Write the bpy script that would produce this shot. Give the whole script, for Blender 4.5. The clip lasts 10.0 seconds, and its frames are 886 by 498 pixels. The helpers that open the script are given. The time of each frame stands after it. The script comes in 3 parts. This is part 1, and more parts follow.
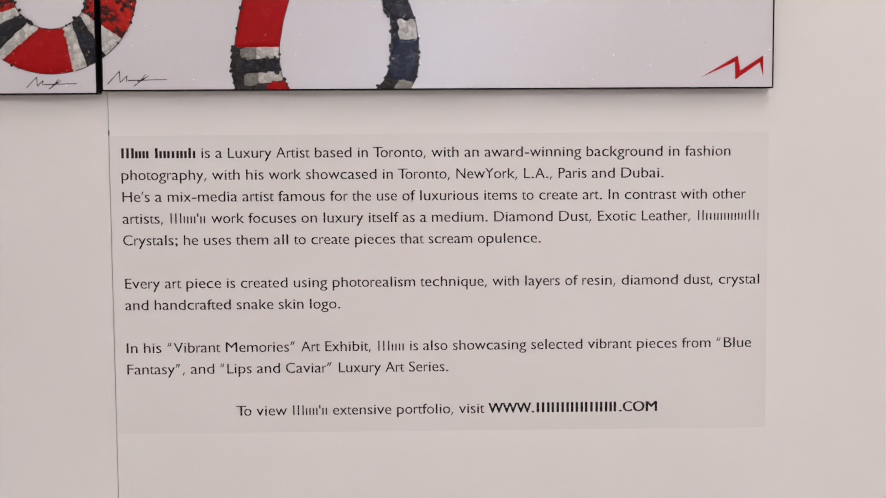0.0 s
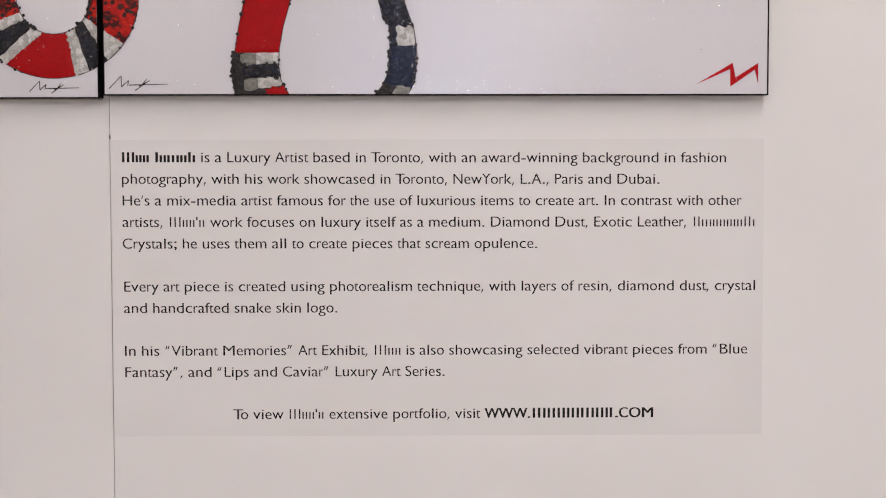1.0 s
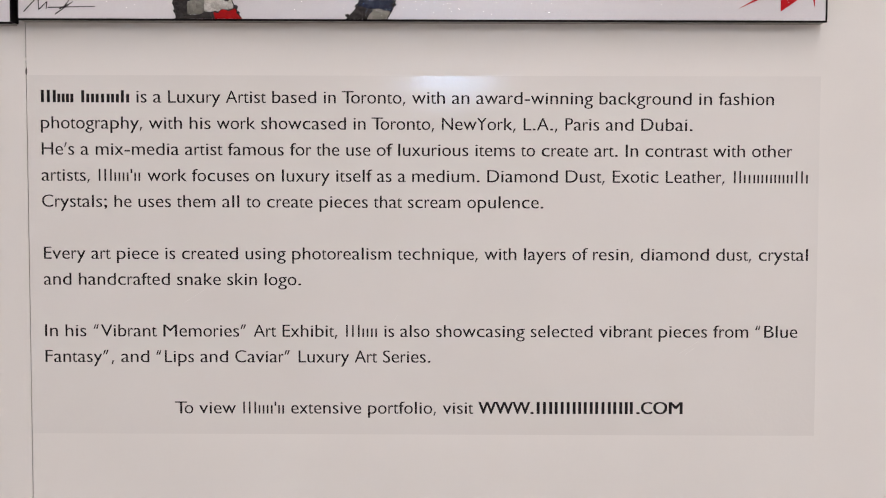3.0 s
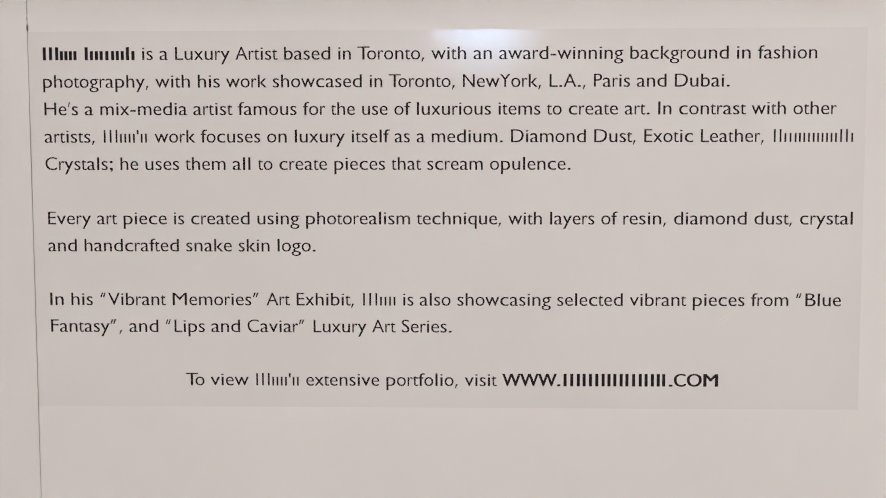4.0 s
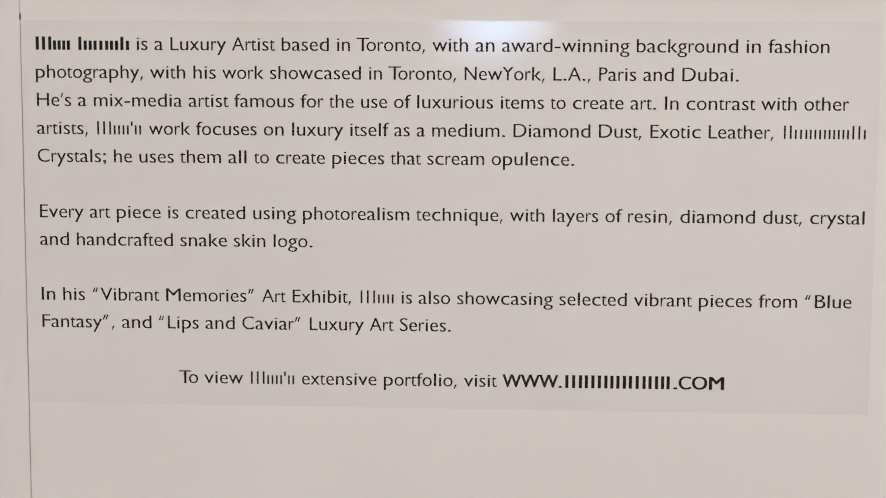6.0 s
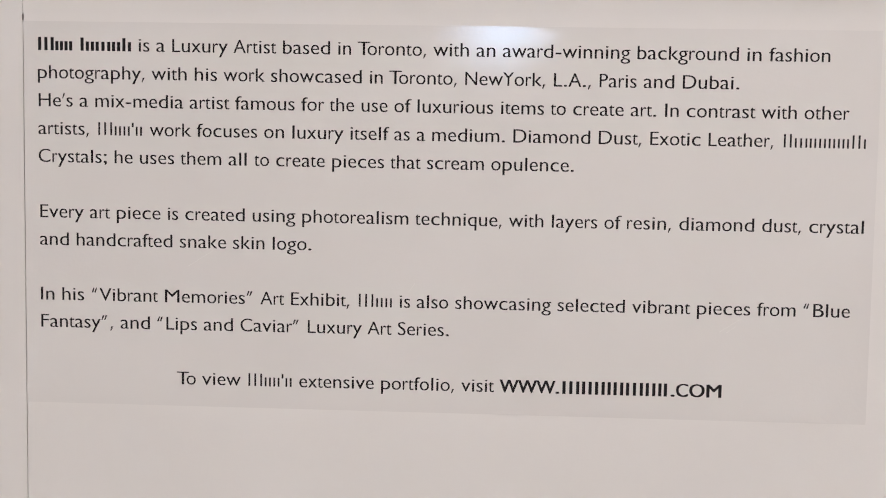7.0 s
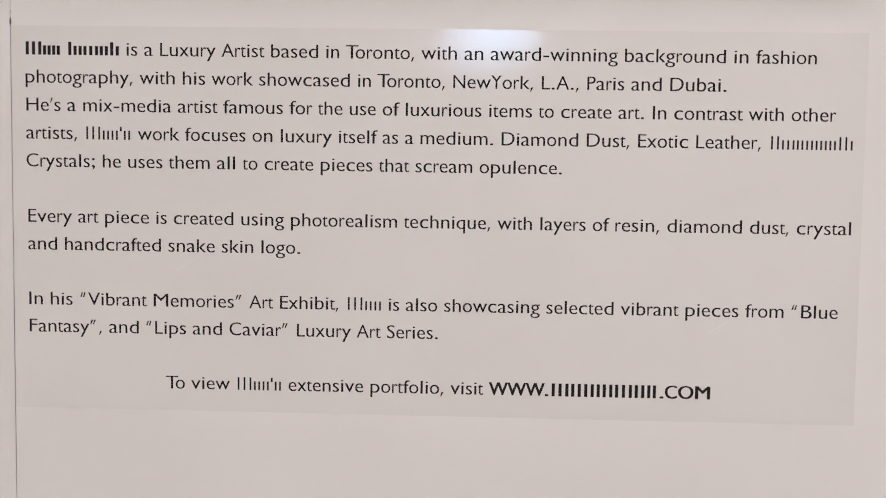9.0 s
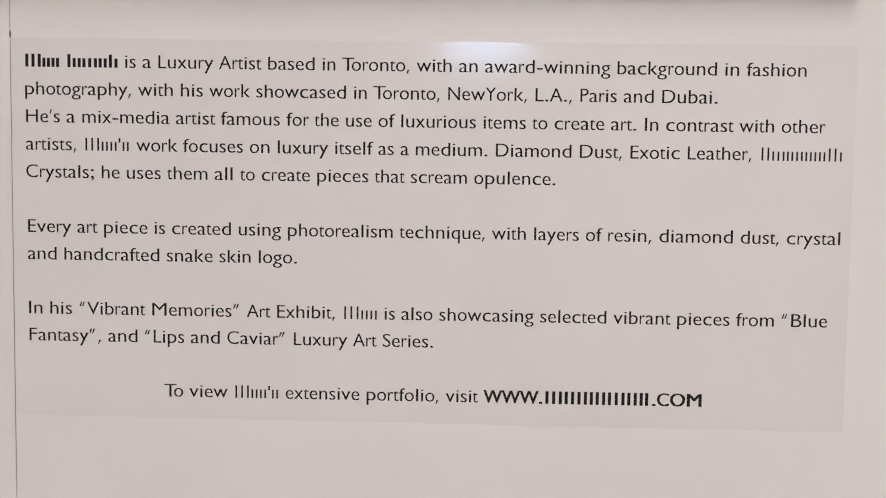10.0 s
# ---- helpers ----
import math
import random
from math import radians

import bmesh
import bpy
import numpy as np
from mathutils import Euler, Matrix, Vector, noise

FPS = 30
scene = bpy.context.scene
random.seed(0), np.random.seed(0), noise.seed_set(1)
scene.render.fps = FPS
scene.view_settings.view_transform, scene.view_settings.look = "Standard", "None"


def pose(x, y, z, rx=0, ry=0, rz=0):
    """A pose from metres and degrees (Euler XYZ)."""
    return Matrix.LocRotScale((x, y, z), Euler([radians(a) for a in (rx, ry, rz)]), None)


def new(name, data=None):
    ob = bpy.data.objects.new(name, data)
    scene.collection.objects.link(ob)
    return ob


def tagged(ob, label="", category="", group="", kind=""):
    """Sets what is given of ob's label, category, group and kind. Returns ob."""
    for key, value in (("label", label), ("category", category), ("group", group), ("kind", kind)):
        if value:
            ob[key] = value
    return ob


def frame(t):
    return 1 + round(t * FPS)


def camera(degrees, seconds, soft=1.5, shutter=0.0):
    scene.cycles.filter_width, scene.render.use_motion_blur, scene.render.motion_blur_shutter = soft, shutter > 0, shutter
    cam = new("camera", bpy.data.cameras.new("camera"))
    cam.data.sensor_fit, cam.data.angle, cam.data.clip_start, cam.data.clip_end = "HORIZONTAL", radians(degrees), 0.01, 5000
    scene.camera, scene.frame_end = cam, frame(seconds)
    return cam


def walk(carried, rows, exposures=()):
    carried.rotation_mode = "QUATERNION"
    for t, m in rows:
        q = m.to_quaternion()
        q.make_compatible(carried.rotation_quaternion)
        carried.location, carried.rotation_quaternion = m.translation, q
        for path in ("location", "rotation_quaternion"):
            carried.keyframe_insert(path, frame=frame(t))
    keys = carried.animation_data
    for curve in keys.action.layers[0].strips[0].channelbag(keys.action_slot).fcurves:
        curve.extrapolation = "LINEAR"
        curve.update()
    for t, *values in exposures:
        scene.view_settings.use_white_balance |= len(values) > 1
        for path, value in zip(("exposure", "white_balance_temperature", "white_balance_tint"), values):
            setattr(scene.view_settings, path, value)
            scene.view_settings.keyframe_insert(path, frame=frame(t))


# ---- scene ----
# The wall's face is the plane y = 0; x runs along it, the room lies at negative y.
cam = camera(40.2, 10.0, soft=1.12)
# seconds, x, y, z, yaw, pitch, roll
PATH = [
    (0.0, 0.4158, -1.6746, 1.4545, -0.854, -4.160, 0.412),
    (0.5, 0.4263, -1.6856, 1.4326, -0.600, -3.389, 0.287),
    (1.0, 0.4347, -1.6872, 1.4112, -0.330, -2.436, 0.141),
    (1.5, 0.4385, -1.6609, 1.4149, 0.153, -2.360, -0.034),
    (2.0, 0.4452, -1.5755, 1.4034, 0.086, -2.549, -0.044),
    (2.5, 0.4551, -1.4677, 1.3872, 0.113, -2.715, -0.102),
    (3.0, 0.4678, -1.3939, 1.3707, 0.309, -3.169, -0.127),
    (3.2, 0.4719, -1.3700, 1.3656, 0.512, -3.558, -0.073),
    (4.3, 0.4834, -1.3075, 1.3623, 2.302, -4.958, 0.160),
    (4.5, 0.4832, -1.2958, 1.3615, 2.356, -5.051, 0.164),
    (5.0, 0.4882, -1.2908, 1.3604, 2.403, -4.938, 0.144),
    (5.5, 0.4905, -1.2899, 1.3631, 2.431, -5.031, 0.060),
    (5.7, 0.4922, -1.2904, 1.3620, 2.480, -4.986, -0.068),
    (6.8, 0.5035, -1.2904, 1.3600, 2.999, -4.639, -0.928),
    (7.0, 0.5039, -1.2910, 1.3601, 2.982, -4.622, -0.972),
    (7.5, 0.5043, -1.2906, 1.3568, 2.851, -4.413, -1.065),
    (8.0, 0.5066, -1.2916, 1.3624, 2.712, -4.593, -0.853),
    (8.5, 0.5046, -1.2926, 1.3610, 2.540, -4.489, -0.804),
    (9.0, 0.5067, -1.2921, 1.3596, 2.555, -4.446, -0.780),
    (9.5, 0.5055, -1.2933, 1.3608, 2.483, -4.443, -0.765),
    (10.0, 0.5069, -1.3079, 1.3739, 2.307, -4.551, -0.761),
]
walk(cam, [(t, pose(x, y, z, 90 + pitch, roll, yaw)) for t, x, y, z, yaw, pitch, roll in PATH],
     exposures=[(0.0, 0.0, 6460, 10.0), (2.0, 0.02, 6440, 9.5), (3.2, 0.0, 6460, 9.0), (4.5, 0.0, 6460, 7.2), (5.5, 0.0, 6460, 7.2), (7.5, 0.0, 6460, 8.2), (10.0, 0.0, 6460, 9.2)])

# ---- light ----
ROOM_X0, ROOM_X1, ROOM_Y0, ROOM_H = -3.2, 4.2, -6.0, 3.0

world = bpy.data.worlds.new("world")
scene.world = world
world.use_nodes = True
sky = world.node_tree.nodes.new("ShaderNodeTexSky")
sky.sky_type, sky.sun_disc, sky.sun_elevation, sky.sun_rotation = "NISHITA", False, radians(35), radians(150)
back = world.node_tree.nodes["Background"]
back.inputs["Strength"].default_value = 0.1
world.node_tree.links.new(sky.outputs[0], back.inputs["Color"])

LAMP_COLOUR = (1.0, 0.905, 0.885)
FRONT_WATTS, BACK_WATTS = 11.5, 65.5
STRIPS = [(-1.4, -1.7), (1.0, -1.7), (3.4, -1.7), (-1.4, -4.8), (1.0, -4.8), (3.4, -4.8)]
STRIP_LEN, STRIP_WIDE = 2.0, 0.16


# ---- materials ----
def material(name):
    m = bpy.data.materials.new(name)
    m.use_nodes = True
    nt = m.node_tree
    return m, nt, nt.nodes["Principled BSDF"]


def node(nt, kind, **inputs):
    n = nt.nodes.new(kind)
    for k, v in inputs.items():
        n.inputs[k.replace("_", " ")].default_value = v
    return n


def place(nt):
    return nt.nodes.new("ShaderNodeNewGeometry").outputs["Position"]


def ramp(nt, fac, stops):
    r = nt.nodes.new("ShaderNodeValToRGB")
    while len(r.color_ramp.elements) < len(stops):
        r.color_ramp.elements.new(0.5)
    for e, (p, c) in zip(r.color_ramp.elements, stops):
        e.position, e.color = p, (*c, 1)
    nt.links.new(fac, r.inputs["Fac"])
    return r.outputs["Color"]


def noisy(nt, scale, detail=3.0, rough=0.5):
    n = node(nt, "ShaderNodeTexNoise", Scale=scale, Detail=detail, Roughness=rough)
    nt.links.new(place(nt), n.inputs["Vector"])
    return n.outputs["Fac"]


def bump(nt, bsdf, layers):
    prev = None
    for height, strength, distance in layers:
        b = node(nt, "ShaderNodeBump", Strength=strength, Distance=distance)
        nt.links.new(height, b.inputs["Height"])
        if prev:
            nt.links.new(prev, b.inputs["Normal"])
        prev = b.outputs["Normal"]
    nt.links.new(prev, bsdf.inputs["Normal"])


def plain(name, colour, rough=0.5, metal=0.0, vary=0.08, scale=40.0, coat=0.0, spec=0.5):
    m, nt, b = material(name)
    c = ramp(nt, noisy(nt, scale), [(0.25, [v * (1 - vary) for v in colour]), (0.75, [min(1, v * (1 + vary)) for v in colour])])
    nt.links.new(c, b.inputs["Base Color"])
    b.inputs["Roughness"].default_value, b.inputs["Metallic"].default_value = rough, metal
    b.inputs["Coat Weight"].default_value, b.inputs["Coat Roughness"].default_value = coat, 0.06
    b.inputs["Specular IOR Level"].default_value = spec
    return m


def wall_paint():
    m, nt, b = material("wall_paint")
    c = ramp(nt, noisy(nt, 2.3, 5.0), [(0.3, (0.76, 0.742, 0.72)), (0.7, (0.80, 0.785, 0.765))])
    nt.links.new(c, b.inputs["Base Color"])
    b.inputs["Roughness"].default_value = 0.42
    b.inputs["Specular IOR Level"].default_value = 0.35
    bump(nt, b, [(noisy(nt, 3.0, 2.0), 0.3, 0.004), (noisy(nt, 260.0, 3.0), 0.12, 0.0006)])
    return m


def vinyl_film():
    m, nt, b = material("vinyl_film")
    c = ramp(nt, noisy(nt, 3.0, 4.0), [(0.3, (0.752, 0.736, 0.716)), (0.7, (0.787, 0.772, 0.755))])
    nt.links.new(c, b.inputs["Base Color"])
    b.inputs["Roughness"].default_value = 0.06
    b.inputs["Specular IOR Level"].default_value = 0.5
    bump(nt, b, [(noisy(nt, 5.0, 1.0), 0.5, 0.0016), (noisy(nt, 230.0, 1.0), 0.25, 0.00043)])
    return m


def snake_skin(name, tones, cell=170.0, seam=0.8, mottle=0.0, dark=(0.02, 0.016, 0.016), spec=0.3):
    """Scaly skin: a tone for each scale, darker seams between them, grain, and dark mottling."""
    m, nt, b = material(name)
    warp = node(nt, "ShaderNodeTexNoise", Scale=260.0, Detail=2.0)
    nt.links.new(place(nt), warp.inputs["Vector"])
    bend = nt.nodes.new("ShaderNodeVectorMath")
    bend.operation = "MULTIPLY_ADD"
    bend.inputs[1].default_value = (0.004, 0.004, 0.004)
    nt.links.new(warp.outputs["Color"], bend.inputs[0])
    nt.links.new(place(nt), bend.inputs[2])
    cells = node(nt, "ShaderNodeTexVoronoi", Scale=cell)
    edge = node(nt, "ShaderNodeTexVoronoi", Scale=cell)
    edge.feature = "DISTANCE_TO_EDGE"
    for v in (cells, edge):
        nt.links.new(bend.outputs[0], v.inputs["Vector"])
    tone = nt.nodes.new("ShaderNodeSeparateColor")
    nt.links.new(cells.outputs["Color"], tone.inputs["Color"])
    colour = ramp(nt, tone.outputs["Red"], [(k / max(1, len(tones) - 1), c) for k, c in enumerate(tones)])

    def mix(kind, fac, a, c):
        x = nt.nodes.new("ShaderNodeMix")
        x.data_type, x.blend_type = "RGBA", kind
        if isinstance(fac, float):
            x.inputs[0].default_value = fac
        else:
            nt.links.new(fac, x.inputs[0])
        nt.links.new(a, x.inputs[6])
        nt.links.new(c, x.inputs[7])
        return x.outputs[2]

    grain = ramp(nt, noisy(nt, 650.0, 5.0, 0.7), [(0.3, (0.55, 0.55, 0.55)), (0.7, (1.25, 1.25, 1.25))])
    colour = mix("MULTIPLY", 0.7, colour, grain)
    colour = mix("MULTIPLY", 1.0, colour, ramp(nt, edge.outputs["Distance"], [(0.0, (seam, seam, seam)), (0.12, (1, 1, 1))]))
    if mottle:
        spots = ramp(nt, tone.outputs["Green"], [(mottle - 0.01, (1, 1, 1)), (mottle + 0.01, (0, 0, 0))])
        patch = ramp(nt, noisy(nt, 38.0, 2.0), [(0.47, (0, 0, 0)), (0.56, (1, 1, 1))])
        black = nt.nodes.new("ShaderNodeRGB")
        black.outputs[0].default_value = (*dark, 1)
        colour = mix("MIX", mix("MULTIPLY", 1.0, spots, patch), colour, black.outputs[0])
    nt.links.new(colour, b.inputs["Base Color"])
    b.inputs["Roughness"].default_value = 0.4
    b.inputs["Specular IOR Level"].default_value = spec
    bump(nt, b, [(edge.outputs["Distance"], 0.25, 0.0015), (noisy(nt, 900.0, 3.0), 0.35, 0.0006)])
    return m


WALL = wall_paint()
VINYL = vinyl_film()
INK = plain("black_ink", (0.010, 0.008, 0.010), 0.5, vary=0.2, scale=300, spec=0.2)
FRAME = plain("black_lacquer", (0.005, 0.004, 0.005), 0.55, vary=0.3, scale=60, spec=0.05)
PEN = plain("pen_ink", (0.02, 0.018, 0.02), 0.5, vary=0.3, scale=400, spec=0.2)
LOGO_RED = plain("logo_red", (0.44, 0.006, 0.010), 0.35, vary=0.12, scale=120, spec=0.1)
SKIN_RED = snake_skin("red_skin", [(0.38, 0.003, 0.005), (0.43, 0.004, 0.006)], seam=0.97, spec=0.1)
SKIN_BRIGHT = snake_skin("bright_red_skin", [(0.42, 0.010, 0.008), (0.60, 0.022, 0.012)], cell=210.0, seam=0.75, mottle=0.62, dark=(0.055, 0.012, 0.011), spec=0.12)
SKIN_BROWN = snake_skin("brown_skin", [(0.030, 0.013, 0.012), (0.085, 0.022, 0.018)], cell=260.0, seam=0.7, spec=0.12)
SKIN_WHITE = snake_skin("pale_skin", [(0.40, 0.39, 0.36), (0.60, 0.59, 0.56), (0.72, 0.71, 0.69)], cell=140.0, seam=0.82)
SKIN_GREY = snake_skin("grey_skin", [(0.17, 0.165, 0.14), (0.27, 0.265, 0.24)], cell=140.0, seam=0.8)
SKIN_NAVY = snake_skin("navy_skin", [(0.013, 0.012, 0.015), (0.019, 0.019, 0.027), (0.034, 0.037, 0.058)], cell=190.0, seam=0.6, spec=0.15)
SKIN_BLUE = snake_skin("blue_glitter_skin", [(0.008, 0.010, 0.022), (0.020, 0.028, 0.065)], cell=420.0, seam=0.7, spec=0.15)
SKIN_DARK = snake_skin("dark_skin", [(0.020, 0.017, 0.018), (0.052, 0.047, 0.047)], cell=260.0, seam=0.7, spec=0.12)
FLECK = plain("silver_fleck", (0.97, 0.97, 1.0), 0.26, metal=1.0, vary=0.02)
FLECK_BLUE = plain("blue_fleck", (0.50, 0.62, 0.95), 0.26, metal=1.0, vary=0.1)
SCRATCH = plain("scratched_film", (0.80, 0.79, 0.77), 0.3, vary=0.05, scale=200)
FILLER = plain("joint_filler", (0.62, 0.60, 0.57), 0.7, vary=0.1, scale=200)
JOINT = plain("joint_shadow_board", (0.16, 0.15, 0.14), 0.9, vary=0.2, scale=90)
CEILING = plain("ceiling_paint", (0.78, 0.77, 0.75), 0.8, vary=0.03, scale=4)
FLOOR = plain("floor_screed", (0.30, 0.285, 0.265), 0.35, vary=0.15, scale=5)
FAR_PAINT = plain("grey_wall_paint", (0.42, 0.41, 0.40), 0.6, vary=0.06, scale=3)
RAW_EDGE = plain("raw_board_edge", (0.34, 0.32, 0.30), 0.8, vary=0.15, scale=60)
WHITE_METAL = plain("white_metal", (0.75, 0.75, 0.74), 0.4, vary=0.03)


def board_resin():
    m, nt, b = material("white_resin")
    c = ramp(nt, noisy(nt, 900.0, 3.0), [(0.3, (0.625, 0.61, 0.645)), (0.7, (0.66, 0.645, 0.68))])
    nt.links.new(c, b.inputs["Base Color"])
    b.inputs["Roughness"].default_value = 0.35
    b.inputs["Coat Weight"].default_value, b.inputs["Coat Roughness"].default_value = 0.9, 0.09
    bump(nt, b, [(noisy(nt, 9.0, 1.0), 0.15, 0.001), (noisy(nt, 1200.0, 2.0), 0.16, 0.0006)])
    nt.links.new(b.inputs["Normal"].links[0].from_socket, b.inputs["Coat Normal"])
    return m


BOARD = board_resin()


def glow(name, colour, strength):
    m = bpy.data.materials.new(name)
    m.use_nodes = True
    nt = m.node_tree
    nt.nodes.clear()
    e = node(nt, "ShaderNodeEmission", Color=(*colour, 1), Strength=strength)
    nt.links.new(e.outputs[0], nt.nodes.new("ShaderNodeOutputMaterial").inputs["Surface"])
    return m


DIFFUSER = glow("lamp_diffuser", LAMP_COLOUR, 6.0)
DAYLIGHT = glow("daylight_backdrop", (0.50, 0.69, 1.0), 17.0)


# ---- building helpers ----
def part(name, bm, mat, parent=None, label=""):
    me = bpy.data.meshes.new(name)
    bm.to_mesh(me)
    bm.free()
    me.materials.append(mat)
    ob = new(name, me)
    ob.parent = parent
    return tagged(ob, label)


def thing(name, at, label, category, group="", kind=""):
    ob = new(name)
    ob.location = at
    ob.empty_display_size = 0.05
    return tagged(ob, label, category, group, kind)


def box(bm, x0, x1, y0, y1, z0, z1, bevel=0.0):
    m = Matrix.Translation(((x0 + x1) / 2, (y0 + y1) / 2, (z0 + z1) / 2)) @ Matrix.Diagonal((x1 - x0, y1 - y0, z1 - z0, 1))
    vs = bmesh.ops.create_cube(bm, size=1.0, matrix=m)["verts"]
    if bevel:
        es = list({e for v in vs for e in v.link_edges})
        bmesh.ops.bevel(bm, geom=es, offset=bevel, segments=2, affect="EDGES", clamp_overlap=True)
    return bm


def boxed(*a, **k):
    return box(bmesh.new(), *a, **k)


def plate(points, y_back, y_front):
    """A flat piece with the outline given in x and z, from y_back to y_front."""
    bm = bmesh.new()
    f = bm.faces.new([bm.verts.new((x, y_back, z)) for x, z in points])
    out = bmesh.ops.extrude_face_region(bm, geom=[f])["geom"]
    for v in out:
        if isinstance(v, bmesh.types.BMVert):
            v.co.y = y_front
    bmesh.ops.recalc_face_normals(bm, faces=bm.faces)
    return bm


def stroke(ax, az, bx, bz, wide, y_back, y_front):
    d = Vector((bx - ax, bz - az)).normalized() * wide / 2
    return plate([(ax - d.y, az + d.x), (ax + d.y, az - d.x), (bx + d.y * 0.6, bz - d.x * 0.6), (bx - d.y * 0.6, bz + d.x * 0.6)], y_back, y_front)


# ---- structure ----
SEAM_X, SEAM_W = -0.0178, 0.0011
TOP = ROOM_H
tagged(part("wall_north", boxed(SEAM_X + SEAM_W / 2, ROOM_X1, 0, 0.018, 0, TOP), WALL), "off-white satin painted wall panel behind the text", "wall", kind="structure")
tagged(part("wall_north_panel", boxed(ROOM_X0, SEAM_X - SEAM_W / 2, 0.0004, 0.018, 0, TOP), WALL), "off-white satin painted wall panel beside the joint", "wall", kind="structure")
tagged(part("wall_north_backing", boxed(ROOM_X0, ROOM_X1, 0.0185, 0.1, 0, TOP), JOINT), "dark board behind the wall panels", "wall", kind="structure")
tagged(part("wall_west", boxed(ROOM_X0 - 0.1, ROOM_X0, ROOM_Y0, 0.1, 0, TOP), FAR_PAINT), "plain mid-grey painted side wall", "wall", kind="structure")
tagged(part("wall_east", boxed(ROOM_X1, ROOM_X1 + 0.1, ROOM_Y0, 0.1, 0, TOP), FAR_PAINT), "plain mid-grey painted side wall", "wall", kind="structure")
tagged(part("floor", boxed(ROOM_X0 - 0.1, ROOM_X1 + 0.1, ROOM_Y0 - 0.2, 0.1, -0.1, 0), FLOOR), "smooth warm grey floor", "floor", kind="structure")
tagged(part("ceiling", boxed(ROOM_X0 - 0.1, ROOM_X1 + 0.1, ROOM_Y0 - 0.2, 0.1, TOP, TOP + 0.1), CEILING), "plain white ceiling", "ceiling", kind="structure")

WX0, WX1, WZ0, WZ1 = 0.20, 0.72, 1.95, 2.43
bm = bmesh.new()
box(bm, ROOM_X0 - 0.1, WX0, ROOM_Y0 - 0.2, ROOM_Y0, 0, TOP)
box(bm, WX1, ROOM_X1 + 0.1, ROOM_Y0 - 0.2, ROOM_Y0, 0, TOP)
box(bm, WX0, WX1, ROOM_Y0 - 0.2, ROOM_Y0, 0, WZ0)
box(bm, WX0, WX1, ROOM_Y0 - 0.2, ROOM_Y0, WZ1, TOP)
tagged(part("wall_south", bm, FAR_PAINT), "plain mid-grey wall with a high window", "wall", kind="structure")
window = thing("window_1", (WX0, ROOM_Y0, WZ0), "high window with daylight behind it", "window", kind="structure")
bm = bmesh.new()
for a in ((0, 0.03, 0, WZ1 - WZ0), (WX1 - WX0 - 0.03, WX1 - WX0, 0, WZ1 - WZ0), (0.03, WX1 - WX0 - 0.03, 0, 0.03), (0.03, WX1 - WX0 - 0.03, WZ1 - WZ0 - 0.03, WZ1 - WZ0)):
    box(bm, a[0], a[1], -0.12, -0.06, a[2], a[3], 0.003)
part("window_frame", bm, WHITE_METAL, window)
tagged(part("backdrop", boxed(WX0 - 0.5, WX1 + 0.5, ROOM_Y0 - 0.65, ROOM_Y0 - 0.6, WZ0 - 0.5, WZ1 + 0.5), DAYLIGHT), "bright overcast sky outside the window", "sky", kind="structure")

# filler that bridges the joint here and there
rnd = random.Random(4)
joint = thing("wall_joint", (SEAM_X, 0, 1.2), "hairline wall panel joint with crumbling filler", "joint", kind="structure")
for z0, z1, depth in ((1.5085, 1.5115, 0.0), (1.5020, 1.5042, 0.0), (1.4880, 1.4905, 0.0), (1.452, 1.4880, 0.7), (1.425, 1.446, 0.55), (1.392, 1.410, 0.8), (1.05, 1.392, 1.0)):
    bm = bmesh.new()
    n = max(3, int((z1 - z0) / 0.004))
    for k in range(n):
        a, b = z0 + (z1 - z0) * k / n, z0 + (z1 - z0) * (k + 1) / n
        w = SEAM_W / 2
        cut = w * 2 * rnd.uniform(0.35, 0.62) if depth else 0
        box(bm, -w + cut, w, 0.0003 + depth * 0.0012 + rnd.uniform(0, 0.0005), 0.01, a - 1.2, b - 1.2)
    part("filler", bm, FILLER, joint)
# the chip's shaded hollow is put in as a dark sliver over the joint
chip = bmesh.new()
bmesh.ops.create_cone(chip, segments=9, radius1=1.0, radius2=0.8, depth=1.0, cap_ends=True,
                      matrix=Matrix.Translation((0.0002, 0.0002, 1.4962 - 1.2)) @ Matrix.Diagonal((0.0012, 0.0012, 0.0048, 1)) @ Matrix.Rotation(radians(90), 4, "X"))
part("chip", chip, JOINT, joint, "chipped spot, its shaded hollow put in as a dark sliver")

